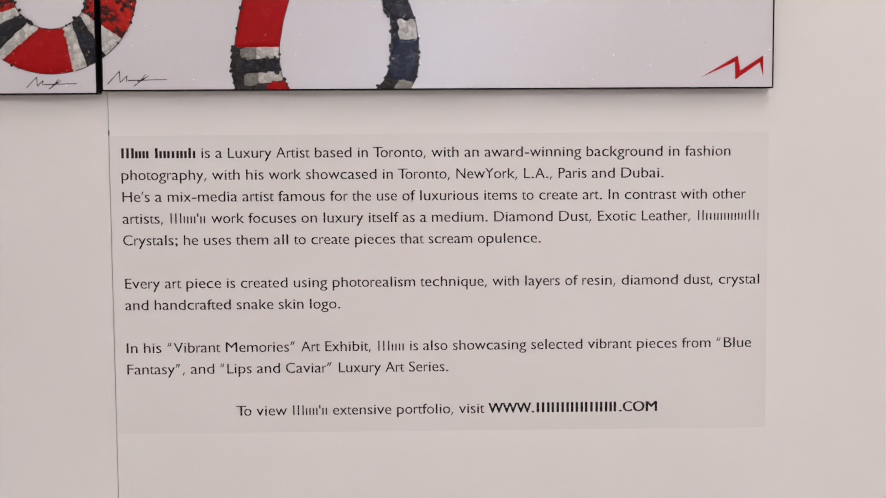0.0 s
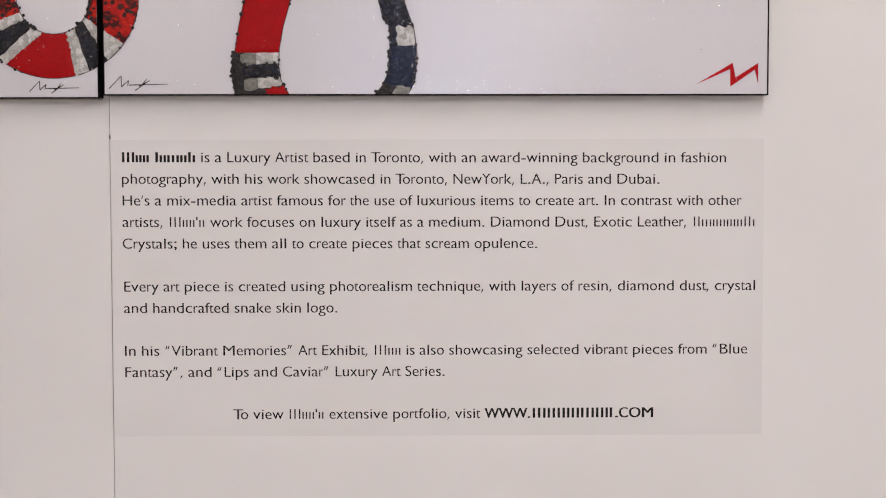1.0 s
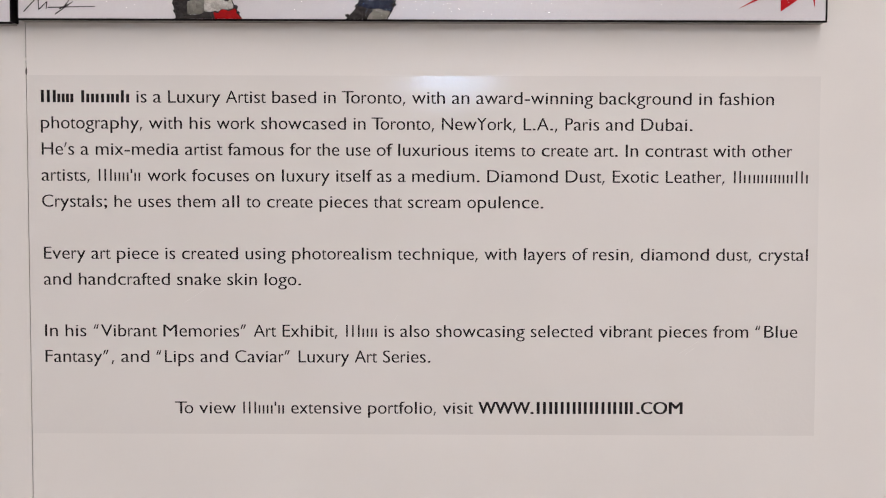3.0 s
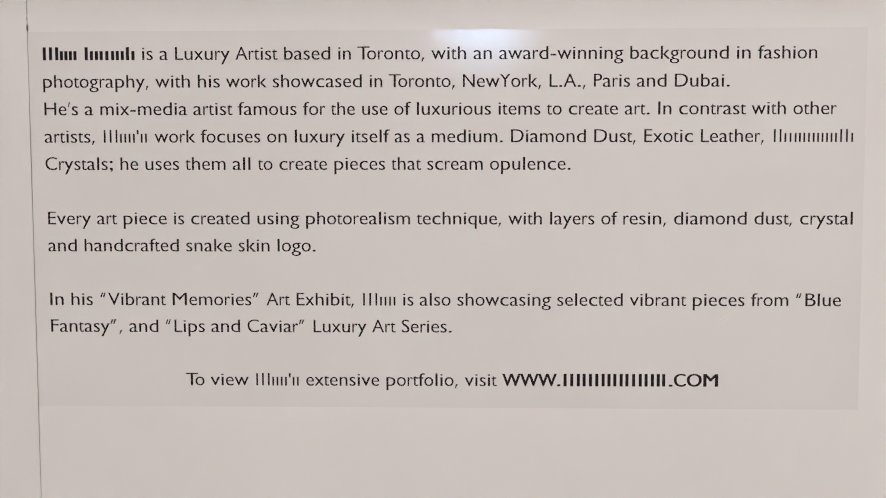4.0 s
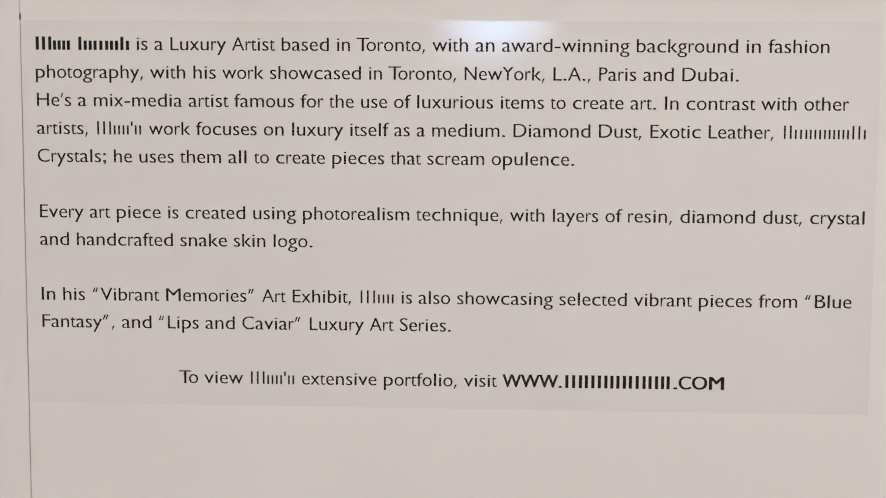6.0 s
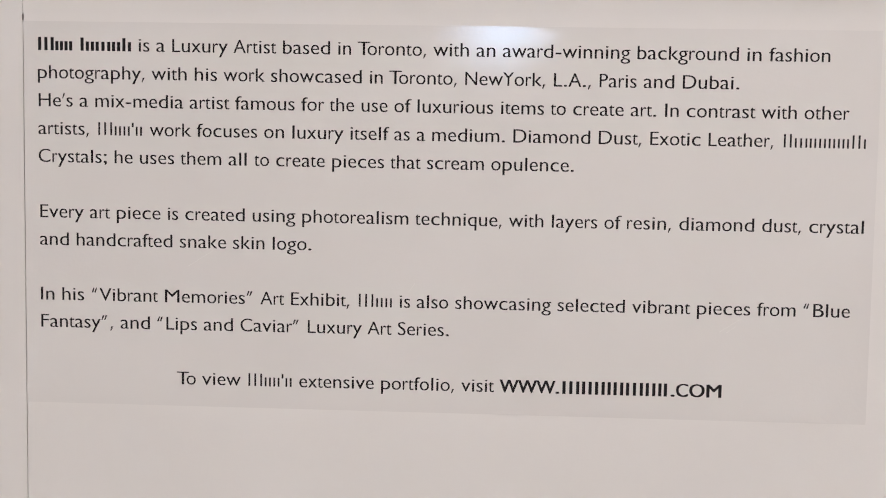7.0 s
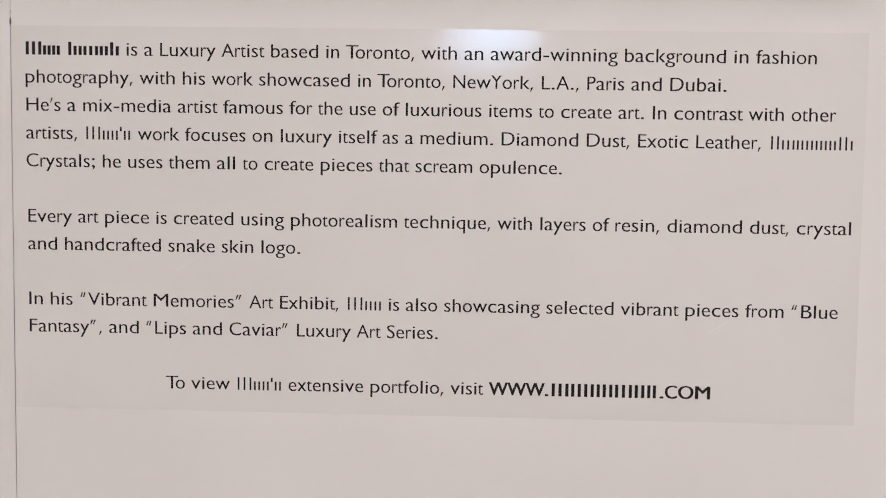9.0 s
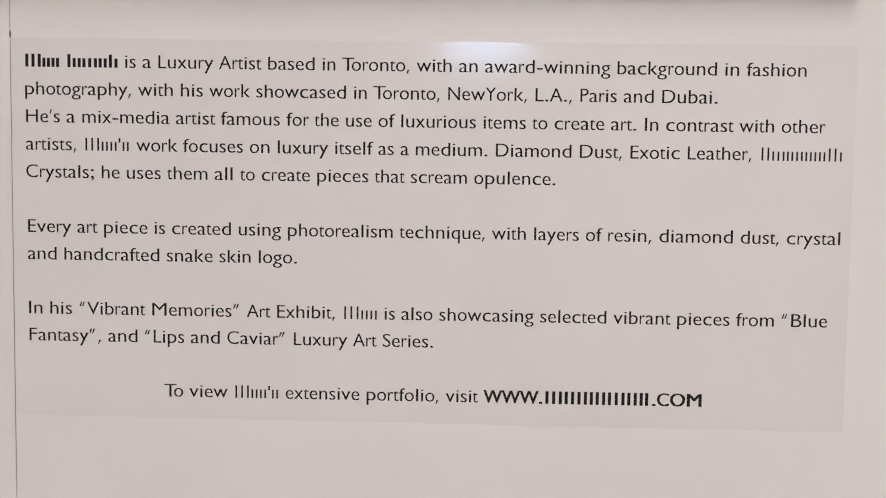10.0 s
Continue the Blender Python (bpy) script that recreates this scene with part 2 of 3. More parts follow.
# ---- ceiling lights ----
for k, (lx, ly) in enumerate(STRIPS):
    fix = thing("ceiling_light", (lx, ly, TOP), "long white ceiling light with a warm diffuser", "ceiling light", "ceiling lights")
    bm = bmesh.new()
    h, l, w = 0.05, STRIP_LEN / 2 + 0.02, STRIP_WIDE / 2 + 0.015
    for a in ((-w, -w + 0.012, -l, l), (w - 0.012, w, -l, l), (-w + 0.012, w - 0.012, -l, -l + 0.012), (-w + 0.012, w - 0.012, l - 0.012, l)):
        box(bm, *a, -h, -0.001, 0.002)
    part("housing", bm, WHITE_METAL, fix)
    part("diffuser", boxed(-STRIP_WIDE / 2, STRIP_WIDE / 2, -STRIP_LEN / 2, STRIP_LEN / 2, -0.03, -0.025), DIFFUSER, fix)
    watts = FRONT_WATTS * (1.35 if k == 1 else 0.4) if ly > -3 else BACK_WATTS * (0.95, 1.0, 1.0)[k - 3]
    lamp = bpy.data.lights.new("strip_lamp", "AREA")
    lamp.shape, lamp.size, lamp.size_y = "RECTANGLE", STRIP_WIDE, STRIP_LEN
    lamp.energy, lamp.color = watts, LAMP_COLOUR
    new("strip_lamp", lamp).matrix_world = pose(lx, ly, TOP - 0.055)

# ---- unseen white block at the room's far end, added for a pale reflection ----
plinth = thing("reflected_block", (1.3, -5.55, 0), "plain white block on the floor, unseen, added for its reflection in the film", "plinth")
part("body", boxed(-0.6, 0.6, -0.3, 0.3, 0.06, 0.93, bevel=0.004), WHITE_METAL, plinth)
part("base", boxed(-0.57, 0.57, -0.27, 0.27, 0, 0.0605), FAR_PAINT, plinth, "recessed grey base")

# ---- wall text ----
FILM_X0, FILM_X1, FILM_Z0, FILM_Z1, FILM_Y = -0.0166, 0.8915, 1.0775, 1.4920, -0.0006
text_panel = thing("wall_text", (0, 0, FILM_Z0), "glossy clear vinyl wall text with black lettering", "wall text")
bm = boxed(FILM_X0, FILM_X1, FILM_Y, -0.00002, 0, FILM_Z1 - FILM_Z0)
part("vinyl_sheet", bm, VINYL, text_panel, "glossy greyish vinyl sheet with orange-peel texture")

for ax, az, bx, bz in ((0.734, 1.173, 0.757, 1.188), (0.741, 1.172, 0.752, 1.180), (0.162, 1.231, 0.190, 1.249), (0.402, 1.208, 0.409, 1.218)):
    bm = stroke(ax, az - FILM_Z0, bx, bz - FILM_Z0, 0.0005, FILM_Y - 0.00001, FILM_Y - 0.00006)
    part("scratch", bm, SCRATCH, text_panel, "faint pale scratch in the film")

EM, LEAD, FIRST = 0.0203, 0.0300, 1.4611
INK_Y0, INK_Y1 = FILM_Y - 0.00001, FILM_Y - 0.00018
SPACE = 5.9
# how far each letter carries the line on, in millimetres
ADVANCE = {"narrow": (",-.;fijlrt’", (5.4, 8.2, 6.0, 6.0, 6.0, 5.4, 5.4, 5.6, 7.0, 5.9, 4.3)),
           "round": ("abcdeghknopqsuvxy“”", (10.1, 11.6, 10.9, 12.3, 10.3, 10.2, 11.6, 11.1, 11.6, 11.4, 12.2, 11.3, 8.6, 11.5, 10.6, 10.4, 10.3, 9.4, 9.9)),
           "wide": ("mw", (17.4, 15.6)),
           "capital": ("ABCDEFHILMNOPSTVWY", (13.6, 13.4, 14.9, 16.5, 11.0, 11.0, 16.5, 6.1, 10.5, 19.4, 15.7, 18.4, 10.4, 10.1, 14.1, 13.5, 23.3, 11.7))}
ADVANCE = {c: v for chars, values in ADVANCE.values() for c, v in zip(chars, values)}
THIN = 0.008  # outlines are drawn in by this, then spread sideways: upright strokes stay heavier than level ones
WEDGE = ((0.10, 0.70), (0.185, 0.70), (0.085, 0.44), (0.035, 0.44))
RISING = ((0.125, 0.70), (0.175, 0.70), (0.115, 0.44), (0.03, 0.44))
MARKS = {"’": [WEDGE], "”": [WEDGE, [(x + 0.13, y) for x, y in WEDGE]], "“": [RISING, [(x + 0.13, y) for x, y in RISING]],
         ",": [((0.07, 0.105), (0.155, 0.105), (0.065, -0.13), (0.025, -0.13))]}
GLYPHS = {}


def outline(text, offset=0.0):
    c = bpy.data.curves.new("word", "FONT")
    c.body, c.size, c.resolution_u, c.offset = text, 1.0, 4, offset
    ob = bpy.data.objects.new("word", c)
    scene.collection.objects.link(ob)
    bpy.context.view_layer.update()
    me = bpy.data.meshes.new_from_object(ob.evaluated_get(bpy.context.evaluated_depsgraph_get()))
    bpy.data.objects.remove(ob)
    bpy.data.curves.remove(c)
    return me


def right_end(text):
    me = outline(text)
    end = max(v.co.x for v in me.vertices)
    bpy.data.meshes.remove(me)
    return end


N_END = right_end("n")


def glyph(ch, heavy):
    """The mesh of one letter, one em high, its own advance, and where its ink begins and ends."""
    if (ch, heavy) in GLYPHS:
        return GLYPHS[ch, heavy]
    thin, spread = (0.004, 0.058) if heavy else (THIN, 2.4 * THIN)
    advance = right_end(ch + "n") - N_END
    bm = bmesh.new()
    if ch in MARKS:
        for points in MARKS[ch]:
            bm.faces.new([bm.verts.new((x, 0, y)) for x, y in reversed(points)])
    else:
        me = outline(ch, -thin)
        for v in me.vertices:
            x, y = v.co.x, v.co.y
            if y > 0:
                y = max(0.0, y - thin) * 0.682 / (0.682 - 2 * thin)
            y = y * 1.08 if y < 0.449 else 0.485 + (y - 0.449) * (0.690 - 0.485) / (0.682 - 0.449)
            v.co = (x - spread / 2, 0, y)
        copies = 3 if heavy else 2
        for k in range(copies):
            bm.from_mesh(me)
            me.transform(Matrix.Translation((spread / (copies - 1), -0.00003, 0)))
        bpy.data.meshes.remove(me)
    xs = [v.co.x for v in bm.verts]
    me = bpy.data.meshes.new("letter")
    bm.to_mesh(me)
    bm.free()
    me.materials.append(INK)
    GLYPHS[ch, heavy] = me, advance, min(xs), max(xs)
    return GLYPHS[ch, heavy]


def letters(owner, word, x0, x1, z, tilt, heavy, ends, after=1.0):
    """Sets one word: its ink begins at x0; the next word begins at x1, that far inside its own advance, or, if it ends the line, its ink ends there."""
    pens, pen = [], 0.0
    for k, ch in enumerate(word):
        pens.append(pen)
        pen += ADVANCE[ch] - (3.9 if word[k:k + 2] == "To" else 0)
    _, first, ink0, _ = glyph(word[0], heavy)
    _, last, _, ink1 = glyph(word[-1], heavy)
    lead = ADVANCE[word[0]] * ink0 / first
    length = pen - lead - (ADVANCE[word[-1]] * (1 - ink1 / last) if ends else 0)
    fit = (x1 - x0) * 1000 - (0 if ends else SPACE + after)
    k = fit / length if heavy or ends else min(1.035, max(0.965, fit / length))
    holder = new("word")
    holder.parent, holder.location, holder.empty_display_size = owner, (x0, 0, z), 0.005
    for ch, pen in zip(word, pens):
        me, advance, _, _ = glyph(ch, heavy)
        ob = new("letter", me)
        ob.parent = holder
        x = (pen - lead) * k / 1000
        ob.location = (x, INK_Y1, tilt * (x0 + x))
        ob.scale = (ADVANCE[ch] * k / 1000 / advance, 1, EM)


# plain bars for a name: for each letter its share of the width, and the place, foot and top of its bars
BARS = {"1": (0.55, (0.5,), 0, 0.69), "2": (1.3, (0.25, 0.75), 0, 0.69), "3": (1.9, (0.14, 0.5, 0.86), 0, 0.69),
        "u": (1.0, (0.25, 0.75), 0, 0.485), "w": (1.6, (0.14, 0.5, 0.86), 0, 0.485), "i": (0.55, (0.5,), 0, 0.485), "'": (0.4, (0.5,), 0.45, 0.69)}


def bars(owner, code, x0, x1, z, tilt, wide):
    share = (x1 - x0) / sum(BARS[c][0] for c in code)
    x = x0
    for c in code:
        width, places, foot, top = BARS[c]
        for p in places:
            at = x + p * width * share
            part("bar", boxed(at - wide / 2, at + wide / 2, INK_Y1, INK_Y0, z + tilt * at + foot * EM, z + tilt * at + top * EM), INK, owner)
        x += width * share


# row, words, where each starts along the wall in millimetres, where the last one ends.
# A word that begins with a stroke stands for a run of plain bars.
LINES = [
    (0, "|3uu |1uwu1i is a Luxury Artist based in Toronto, with an award-winning background in fashion",
     [-2, 44, 108.6, 127.7, 145, 211.1, 264.4, 323.5, 344.2, 424.7, 470.3, 498.1, 639.1, 753, 775.5, 838.5]),
    (1, "photography, with his work showcased in Toronto, NewYork, L.A., Paris and Dubai.",
     [-1.6, 122.5, 169.4, 200.4, 251.7, 357.6, 378.2, 459, 552.5, 600.4, 646.5, 687.2, 746]),
    (2, "He’s a mix-media artist famous for the use of luxurious items to create art. In contrast with other",
     [-1, 43.7, 61.1, 163.8, 213, 284.3, 314.9, 349.1, 384.2, 408.8, 497.4, 549.6, 573.4, 633.7, 669.7, 692.2, 769.7, 814.4, 860.5]),
    (3, "artists, |3uu'u work focuses on luxury itself as a medium. Diamond Dust, Exotic Leather, |2wuiuuu2i",
     [-1.7, 62.6, 120.3, 171.5, 244.6, 275.1, 337.5, 384.4, 408.4, 424.9, 511.1, 601.1, 655.1, 716, 792, 880.4]),
    (4, "Crystals; he uses them all to create pieces that scream opulence.",
     [-1.6, 81.9, 109.6, 153.8, 206.1, 233.9, 257.7, 318.2, 380.6, 419.9, 488.3, 575.8]),
    (6, "Every art piece is created using photorealism technique, with layers of resin, diamond dust, crystal",
     [-0.4, 54.3, 83.9, 140, 159.1, 232.6, 286.4, 408, 508.2, 553.9, 609.5, 633.4, 688.3, 775, 824, 880.6]),
    (7, "and handcrafted snake skin logo.", [-1, 39.6, 153.1, 211.3, 254.5, 296.7]),
    (9, "In his “Vibrant Memories” Art Exhibit, |3uu is also showcasing selected vibrant pieces from “Blue",
     [-0.6, 23.2, 55.7, 136.7, 241.4, 274.9, 346.9, 392.8, 411.1, 452.6, 562.1, 641.1, 709.9, 772.9, 821.2, 870.1]),
    (10, "Fantasy”, and “Lips and Caviar” Luxury Art Series.", [-0.5, 87.5, 128.1, 179.4, 219.8, 293.4, 358.3, 391.1, 446.3]),
    (12, "To view |3uu'u extensive portfolio, visit WWW. |322123211 .COM",
     [149.7, 177.5, 227.2, 284.5, 373.8, 460.5, 501.9, 568.4, 684.9, 738.8]),
]
for row, words, starts in LINES:
    z = FIRST - LEAD * row - FILM_Z0
    tilt = (-2.1 + 0.3 * row) / 860  # the film was laid with a slight stretch
    words = words.split()
    for k, word in enumerate(words):
        x0, x1, ends = starts[k] / 1000, starts[k + 1] / 1000, k + 1 == len(words)
        heavy = (row == 0 and k < 2) or (row == 12 and k > 5)
        if word[0] == "|":
            bars(text_panel, word[1:], x0, x1 - (0 if ends else 0.0026 if row == 12 and heavy else 0.0070), z, tilt, 0.0034 if heavy else 0.0019)
        else:
            after = 1.0
            if not ends and words[k + 1][0] in ADVANCE and not heavy:
                _, advance, ink, _ = glyph(words[k + 1][0], False)
                after = ADVANCE[words[k + 1][0]] * ink / advance
            letters(text_panel, word, x0, x1 - (0.0022 if word == "WWW." else 0), z, tilt, heavy, ends or word == "WWW.", after)

# ---- art panels ----
DEPTH, LIP, PANEL_W, PANEL_H = 0.024, 0.0019, 0.9100, 1.20
FACE = -DEPTH + 0.0012


def art_panel(x0, z0, label):
    ob = thing("art_panel", (x0, 0, z0), label, "wall art", "snake art panels")
    part("board", boxed(LIP, PANEL_W - LIP, FACE, -0.006, LIP, PANEL_H - LIP), BOARD, ob, "white resin-coated board")
    part("frame_edge", boxed(0, PANEL_W, -DEPTH, -DEPTH + 0.005, 0, LIP, bevel=0.0004), FRAME, ob, "thin black frame edge")
    part("backing_rail", boxed(LIP, PANEL_W - LIP, -DEPTH + 0.005, -0.0005, 0.0003, LIP), RAW_EDGE, ob, "raw grey board edge behind the frame")
    for a in ((0, PANEL_W, PANEL_H - LIP, PANEL_H), (0, LIP, LIP, PANEL_H - LIP), (PANEL_W - LIP, PANEL_W, LIP, PANEL_H - LIP)):
        part("frame_edge", boxed(a[0], a[1], -DEPTH, -0.0005, a[2], a[3], bevel=0.0004), FRAME, ob, "thin black frame edge")
    return ob


right_panel = art_panel(-0.0195, 1.5516, "white resin art panel with red and navy snake and red zigzag")
left_panel = art_panel(-0.0250 - PANEL_W, 1.5476, "white resin art panel with red, white and navy snake loop")
# the snakes are laid out from one corner point
right_panel.rotation_euler = (0, radians(0.09), 0)  # it hangs a touch low on one side
LAYOUT = Vector((-0.0171, 0, 1.5522))
SHIFT = {ob: LAYOUT - ob.location for ob in (right_panel, left_panel)}


def lerp(table, t):
    for (t0, v0), (t1, v1) in zip(table, table[1:]):
        if t <= t1:
            return v0 + (v1 - v0) * (t - t0) / (t1 - t0)
    return table[-1][1]


def band(owner, name, side_a, side_b, a0, a1, b0, b1, mat, label="", rise=0.0012, s0=0.0, s1=1.0, rough=0.0011):
    """A band of skin between two side curves: from a0 to a1 along side_a, from b0 to b1 along side_b."""
    bm = bmesh.new()
    nu = 14
    span = (Vector(side_a(a1)) - Vector(side_a(a0))).length
    nv = max(6, min(60, int(span / 0.003)))
    grid = []
    for i in range(nv + 1):
        line = []
        for j in range(nu + 1):
            u = s0 + (s1 - s0) * j / nu
            v = i / nv
            p = Vector(side_a(a0 + (a1 - a0) * v)).lerp(Vector(side_b(b0 + (b1 - b0) * v)), u)
            n = noise.noise_vector((p.x * 150, p.y * 150, 3.0)) * rough * 2.2
            edge = i in (0, nv) or j in (0, nu)
            h = 0 if edge else 0.0004 + rise * math.sin(math.pi * (j / nu)) ** 0.5
            q = Vector((p.x + n.x, FACE - 0.0002 - h, p.y + n.y)) + SHIFT[owner]
            line.append(bm.verts.new(q))
        grid.append(line)
    for i in range(nv):
        for j in range(nu):
            f = bm.faces.new((grid[i][j], grid[i][j + 1], grid[i + 1][j + 1], grid[i + 1][j]))
            f.smooth = True
    for axis, at, sign in ((0, LIP, -1), (0, PANEL_W - LIP, 1), (2, LIP, -1), (2, PANEL_H - LIP, 1)):
        co, no = [0, 0, 0], [0, 0, 0]
        co[axis], no[axis] = at, sign
        bmesh.ops.bisect_plane(bm, geom=bm.verts[:] + bm.edges[:] + bm.faces[:], plane_co=co, plane_no=no, clear_outer=True)
    if not bm.faces:
        bm.free()
        return None
    if sum(f.normal.y for f in bm.faces) > 0:
        bmesh.ops.reverse_faces(bm, faces=bm.faces)
    return part(name, bm, mat, owner, label)


MM = 0.001002
# the left leg of the arch, the right leg: x of both outlines by height
A_OUT = [(-2, 177), (0, 177), (31, 175.6), (58, 177), (92, 182.4), (130, 190.8)]
A_IN = [(-2, 251.5), (0, 250.8), (20, 240), (39, 237), (62, 237.8), (92, 243.2), (130, 254)]
B_IN = [(-2, 366), (0, 367), (12.6, 378.3), (31, 386), (62, 388.2), (92, 388.2), (99, 384), (111, 377), (130, 373)]
B_OUT = [(-2, 412), (0, 412.5), (12.6, 420), (31, 424), (54, 425.4), (69, 424), (88, 421.6), (103, 416.3), (130, 406.4)]


def leg(table):
    return lambda z: (lerp(table, z) * MM, z * MM)


def arch(cx, rx, rz):
    return lambda a: ((cx - rx * math.cos(radians(a))) * MM, (130 + rz * math.sin(radians(a))) * MM)


a_out, a_in, b_in, b_out = leg(A_OUT), leg(A_IN), leg(B_IN), leg(B_OUT)
arch_out, arch_in = arch(298.6, 107.8, 150), arch(313.5, 59.5, 92)
R = right_panel
band(R, "skin_band", a_out, a_in, -2, 3, -2, 14, SKIN_DARK, "dark scales")
band(R, "skin_band", a_out, a_in, -2, 2.4, -2, 13.6, SKIN_RED, "bright red scales", rise=0.0016, s0=0.52)
band(R, "skin_band", a_out, a_in, 3, 20.2, 14, 26.2, SKIN_GREY, "grey scales", s0=0.2, s1=0.5)
band(R, "skin_band", a_out, a_in, 3, 20.2, 14, 26.2, SKIN_WHITE, "pale scales", s0=0.5)
band(R, "skin_band", a_out, a_in, 20.2, 40.5, 26.2, 43, SKIN_NAVY, "navy scales", s0=0.12)
band(R, "skin_band", a_out, a_in, 40.5, 57, 43, 57.6, SKIN_GREY, "grey scales", s0=0.1, s1=0.5)
band(R, "skin_band", a_out, a_in, 40.5, 57, 43, 57.6, SKIN_WHITE, "pale scales", s0=0.5)
band(R, "skin_band", a_out, a_in, -2, 58, -2, 58, SKIN_DARK, "dark scale edge", s0=-0.03, s1=0.2, rise=0.0006, rough=0.0025)
band(R, "skin_band", a_out, a_in, 57, 130, 57.6, 130, SKIN_RED, "red skin", rough=0.0004)
band(R, "skin_band", arch_out, arch_in, 0, 80, 0, 80, SKIN_RED, "red skin")
band(R, "skin_band", arch_out, arch_in, 80, 95, 80, 95, SKIN_WHITE, "pale scales")
band(R, "skin_band", arch_out, arch_in, 95, 180, 95, 180, SKIN_NAVY, "navy scales")
band(R, "skin_band", b_in, b_out, -2, 17, -2, 10, SKIN_DARK, "dark scales", s1=0.55)
band(R, "skin_band", b_in, b_out, -2, 17, -2, 20, SKIN_GREY, "grey scales", s0=0.42, s1=0.98, rise=0.0014)
band(R, "skin_band", b_in, b_out, 17, 68, 6, 67, SKIN_BLUE, "dark blue glitter scales", rise=0.0018)
band(R, "skin_band", b_in, b_out, 66, 93, 66, 93, SKIN_NAVY, "navy scale edge", s1=0.3)
band(R, "skin_band", b_in, b_out, 67, 92, 67, 93, SKIN_WHITE, "pale scales", s0=0.27)
band(R, "skin_band", b_in, b_out, 92, 130, 93, 130, SKIN_NAVY, "dark navy scales", rough=0.0016)

RING_X, RING_Z = -68.2, 133.3


def ring_in(a):
    a = radians(a)
    return ((RING_X + 50.5 * math.sin(a)) * MM, (RING_Z - 50.7 * math.cos(a)) * MM)


def ring_out(a):
    a = radians(a)
    r = 110.5 + 5.0 * math.sin(a) ** 2
    return ((RING_X + r * math.sin(a)) * MM, (RING_Z - r * math.cos(a)) * MM)


RING = [  # inner from, to, outer from, to
    (-19.5, 22, -36.5, 15.5, SKIN_RED, "red skin"),
    (21, 33, 14.5, 25, SKIN_WHITE, "pale scales"),
    (33, 49, 25, 40, SKIN_NAVY, "navy scales"),
    (49, 56, 40, 56, SKIN_WHITE, "pale scales"),
    (56, 112, 56, 112, SKIN_BRIGHT, "bright red scales with dark spots"),
    (112, 180, 112, 180, SKIN_NAVY, "navy scales"),
    (-36, -18.7, -42.5, -35.5, SKIN_WHITE, "pale scales"),
    (-52, -36, -60, -42.5, SKIN_NAVY, "navy scales"),
    (-65, -52, -68, -60, SKIN_WHITE, "pale scales"),
    (-112, -65, -112, -68, SKIN_BRIGHT, "bright red scales with dark spots"),
    (-180, -112, -180, -112, SKIN_NAVY, "navy scales"),
]
for owner in (left_panel, right_panel):
    for i0, i1, o0, o1, mat, label in RING:
        band(owner, "skin_band", ring_in, ring_out, i0, i1, o0, o1, mat, label)

# dark horny scales along the outlines and spots on the red skin
hexa = bmesh.new()
bmesh.ops.create_cone(hexa, segments=6, radius1=1.0, radius2=0.85, depth=0.5, cap_ends=True, matrix=Matrix.Rotation(radians(90), 4, "X"))
hex_mesh, pale_mesh, brown_mesh = [bpy.data.meshes.new("scale") for k in range(3)]
for me, mat in ((hex_mesh, SKIN_DARK), (pale_mesh, SKIN_WHITE), (brown_mesh, SKIN_BROWN)):
    hexa.to_mesh(me)
    me.materials.append(mat)
hexa.free()
rnd = random.Random(11)


def scale_at(p, size, me=None):
    for owner in (left_panel, right_panel):
        q = Vector((p[0], FACE - 0.0016 - rnd.uniform(0, 0.0007), p[1])) + SHIFT[owner]
        if LIP + size < q.x < PANEL_W - LIP - size and LIP + size < q.z < PANEL_H - LIP:
            ob = new("scale", me or hex_mesh)
            ob.parent = owner
            ob.location = q
            ob.rotation_euler = (0, rnd.gauss(0.5, 0.18), 0)
            ob.scale = (size * rnd.uniform(0.8, 1.2), 0.0007 if me is pale_mesh else 0.0016, size * rnd.uniform(0.8, 1.2))


for curve, t0, t1, n, side in ((a_out, 1, 57, 26, 1.5), (a_out, 60, 130, 7, 0.3), (a_in, 5, 50, 4, 0.3), (a_in, 112, 130, 3, 0.5), (b_in, 1, 60, 16, 1.2),
                               (b_in, 60, 130, 16, 1.0), (b_out, 12, 70, 10, 0.4), (b_out, 88, 130, 6, 0.4), (ring_in, -58, -18, 4, 0.8), (ring_in, 24, 32, 2, 0.2),
                               (ring_in, 33, 100, 22, 1.2), (ring_in, -75, -45, 6, 1.5), (ring_out, -62, -34, 7, 1.2), (ring_out, -30, -22, 3, 0.3), (ring_out, 38, 100, 6, 0.6)):
    for k in range(n):
        p = Vector(curve(t0 + (t1 - t0) * rnd.random()))
        size = rnd.uniform(0.0012, 0.0029)
        scale_at(p + Vector((rnd.gauss(0, 1), rnd.gauss(0, 1))) * 0.0010 * side, size)
# dark clusters across the navy bands and on the red skin
for a_mid, n in ((42, 12), (-47, 10)):
    for k in range(n):
        a, u = rnd.gauss(a_mid, 3.2), rnd.random()
        a -= 8 * u * (1 if a_mid > 0 else 0.3)
        scale_at(Vector(ring_in(a)).lerp(Vector(ring_out(a)), u), rnd.uniform(0.002, 0.0042))
for k in range(54):
    a, u = rnd.choice((rnd.uniform(58, 100), rnd.uniform(-100, -70))), rnd.random() ** 1.5
    scale_at(Vector(ring_in(a)).lerp(Vector(ring_out(a)), 0.05 + 0.9 * u), rnd.uniform(0.0024, 0.0044), rnd.choice((brown_mesh, brown_mesh, hex_mesh)))
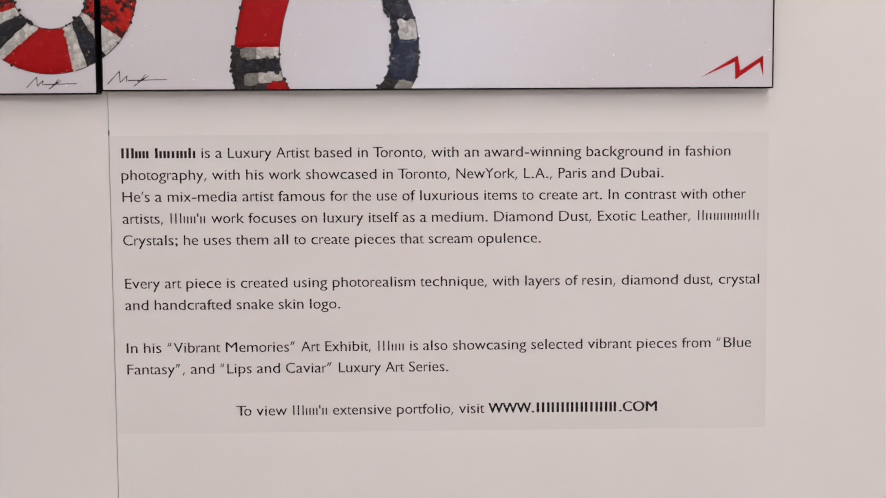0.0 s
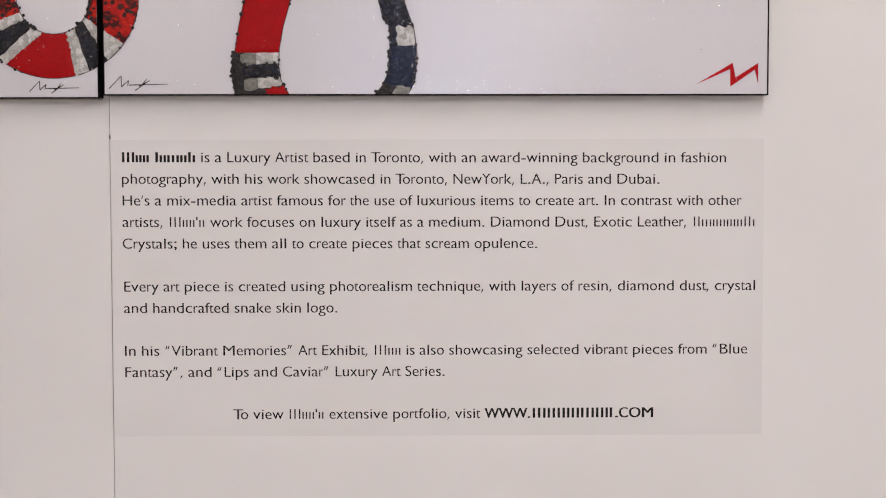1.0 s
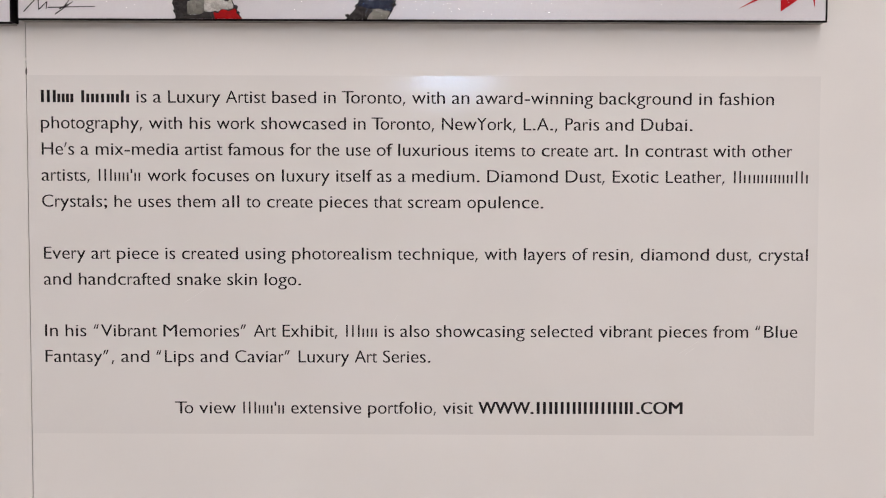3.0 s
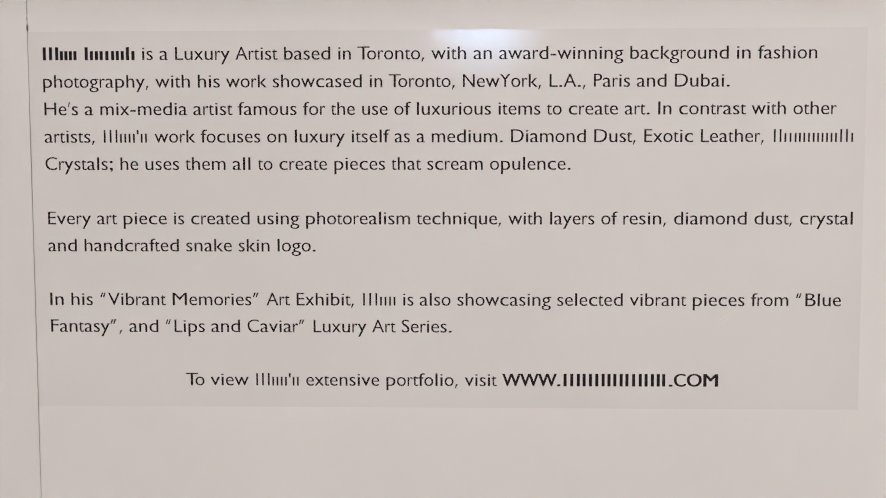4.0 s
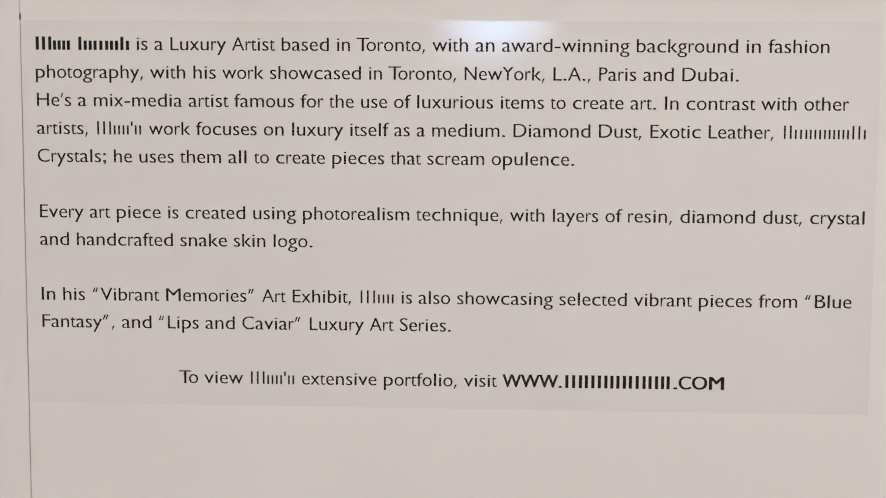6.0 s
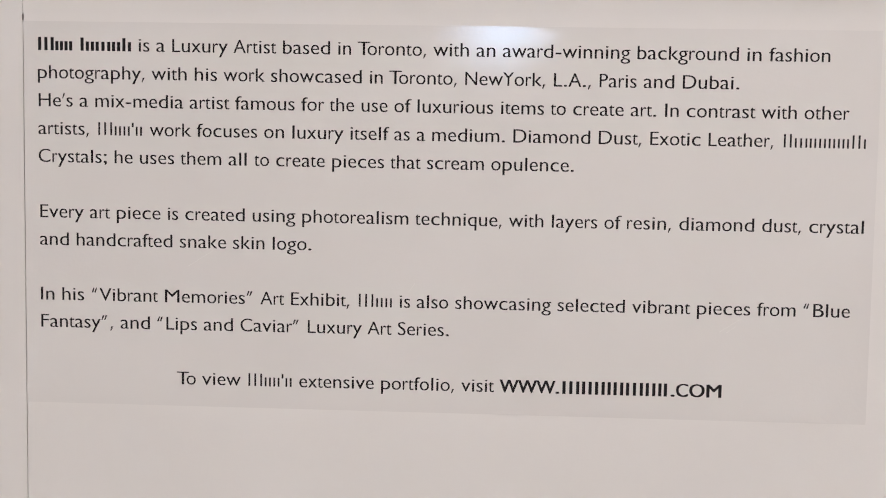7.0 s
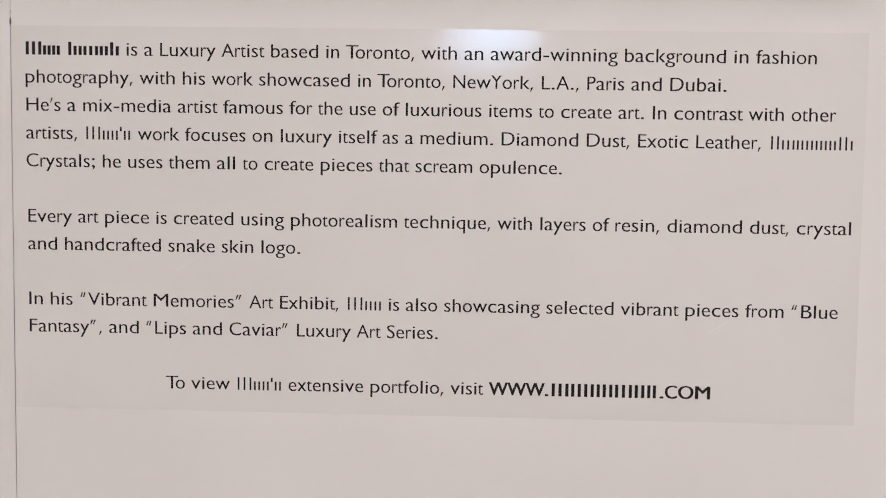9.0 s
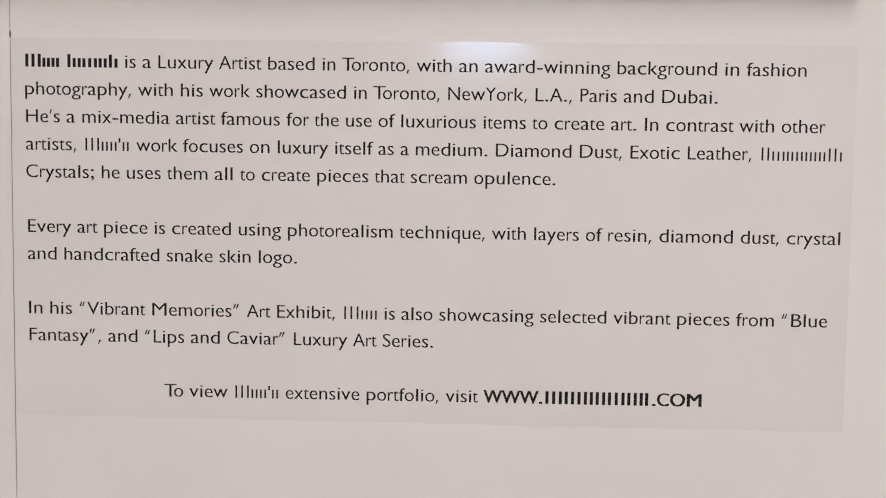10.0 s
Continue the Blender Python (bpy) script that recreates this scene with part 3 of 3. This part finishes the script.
for k in range(26):
    z = rnd.uniform(20, 42)
    scale_at(Vector(a_out(z)).lerp(Vector(a_in(z + 4)), rnd.random() ** 1.4), rnd.uniform(0.0018, 0.0034))

# rows of scales that make the ends of the bands jagged
for a, b, n, me in ((35.5, 27.5, 12, hex_mesh), (47, 38, 12, hex_mesh), (-38.5, -45, 12, hex_mesh), (-49.5, -57, 12, hex_mesh),
                    (22.5, 16, 12, pale_mesh), (-20, -37, 13, pale_mesh)):
    for k in range(n):
        p = Vector(ring_in(a)).lerp(Vector(ring_out(b)), (k + rnd.uniform(0.2, 0.8)) / n)
        scale_at(p + Vector((rnd.gauss(0, 0.0006), rnd.gauss(0, 0.0006))), rnd.uniform(0.0022, 0.0034), me)

# outlines drawn along the bodies
for owner in (left_panel, right_panel):
    for curve, t0, t1 in ((ring_in, -110, 110), (ring_out, -110, 110)) + (((a_in, 0, 130), (a_out, 0, 130), (b_out, 0, 130), (b_in, 0, 130)) if owner is right_panel else ()):
        pts = [Vector(curve(t0 + (t1 - t0) * k / 60)) for k in range(61)]
        bm = bmesh.new()
        prev = None
        for k, p in enumerate(pts):
            d = (pts[min(k + 1, 60)] - pts[max(k - 1, 0)]).normalized() * 0.0005
            y = FACE - 0.0007
            pair = [bm.verts.new(Vector((p.x - d.y, y, p.y + d.x)) + SHIFT[owner]), bm.verts.new(Vector((p.x + d.y, y, p.y - d.x)) + SHIFT[owner])]
            if prev:
                bm.faces.new((prev[0], prev[1], pair[1], pair[0]))
            prev = pair
        for axis, at, sign in ((0, LIP, -1), (0, PANEL_W - LIP, 1), (2, LIP, -1)):
            co, no = [0, 0, 0], [0, 0, 0]
            co[axis], no[axis] = at, sign
            bmesh.ops.bisect_plane(bm, geom=bm.verts[:] + bm.edges[:] + bm.faces[:], plane_co=co, plane_no=no, clear_outer=True)
        part("outline", bm, PEN, owner, "thin dark outline")

# red zigzag mark
part("zigzag_mark", plate([((x + 2.4) * MM, (z + 0.9) * MM) for x, z in ((806.2, 13.7), (856.6, 43.2), (860.6, 23.2), (891.4, 43.1), (891.6, 16.2), (886.8, 33.9), (853.7, 10.9), (853.2, 34.7))],
                   FACE - 0.0001, FACE - 0.0010), LOGO_RED, right_panel, "red zigzag mark")


def pen_bars(owner, ox, oz, k):
    for ax, az, bx, bz in ((5.5, 8.7, 22, 26), (22, 26, 22.5, 11), (22.5, 11, 32, 20), (32, 20, 31, 12), (33, 13.5, 86, 14.8), (41, 6, 61, 20), (46, 12, 60, 19), (50, 13, 57, 22)):
        bm = stroke((ox + ax * k) * MM, (oz + az * k) * MM, (ox + bx * k) * MM, (oz + bz * k) * MM, 0.0013, FACE - 0.0001, FACE - 0.0004)
        bmesh.ops.translate(bm, verts=bm.verts, vec=SHIFT[owner])
        part("pen_bar", bm, PEN, owner, "thin dark pen bar")


pen_bars(right_panel, 0, 0, 1.0)
pen_bars(left_panel, -107.5, -2.5, 0.84)

# diamond dust: tiny tilted flecks in the resin, crowded where the window's reflection glows
for owner, count, seed in ((right_panel, 8400, 5), (left_panel, 2600, 6)):
    rnd = random.Random(seed)
    verts, faces, tints = [], [], []
    for k in range(count):
        pick = rnd.random() if owner is right_panel else 1.0
        fine = 0.9
        # the first two clusters add flecks to imitate the window's reflected haze
        if pick < 0.40:
            x, z, fine = rnd.gauss(0.49, 0.045), abs(rnd.gauss(0.06, 0.06)), 0.52
        elif pick < 0.66:
            x, z, fine = rnd.gauss(0.56, 0.11), abs(rnd.gauss(0.12, 0.09)), 0.78
        elif pick < 0.79:
            x, z, fine = rnd.uniform(0.388, 0.430), rnd.uniform(0.008, 0.14), 0.5
        else:
            x, z = rnd.uniform(0, PANEL_W), rnd.uniform(0, 0.5)
        if not (0.006 < x < PANEL_W - 0.006 and 0.006 < z < PANEL_H - 0.01):
            continue
        s = 0.00031 * fine * math.exp(rnd.gauss(0, 0.36))
        tilt = Euler((rnd.gauss(-0.12, 0.14), 0, rnd.gauss(0.04, 0.20))).to_matrix() @ Matrix.Rotation(rnd.uniform(0, 6.3), 3, "Y")
        c = Vector((x, FACE - 0.0026, z))
        i = len(verts)
        verts += [tuple(c + tilt @ Vector((s * a, 0, s * b))) for a, b in ((-1, -0.6), (0, -1), (1, -0.4), (0.7, 0.8), (-0.6, 0.9))]
        faces.append((i, i + 1, i + 2, i + 3, i + 4))
        tints.append(1 if fine == 0.5 else 0)
    me = bpy.data.meshes.new("diamond_dust")
    me.from_pydata(verts, [], faces)
    me.materials.append(FLECK)
    me.materials.append(FLECK_BLUE)
    for f, tint in zip(me.polygons, tints):
        f.material_index = tint
    ob = new("diamond_dust", me)
    ob.parent = owner
    tagged(ob, "scattered silver glitter flecks", kind="stuff")
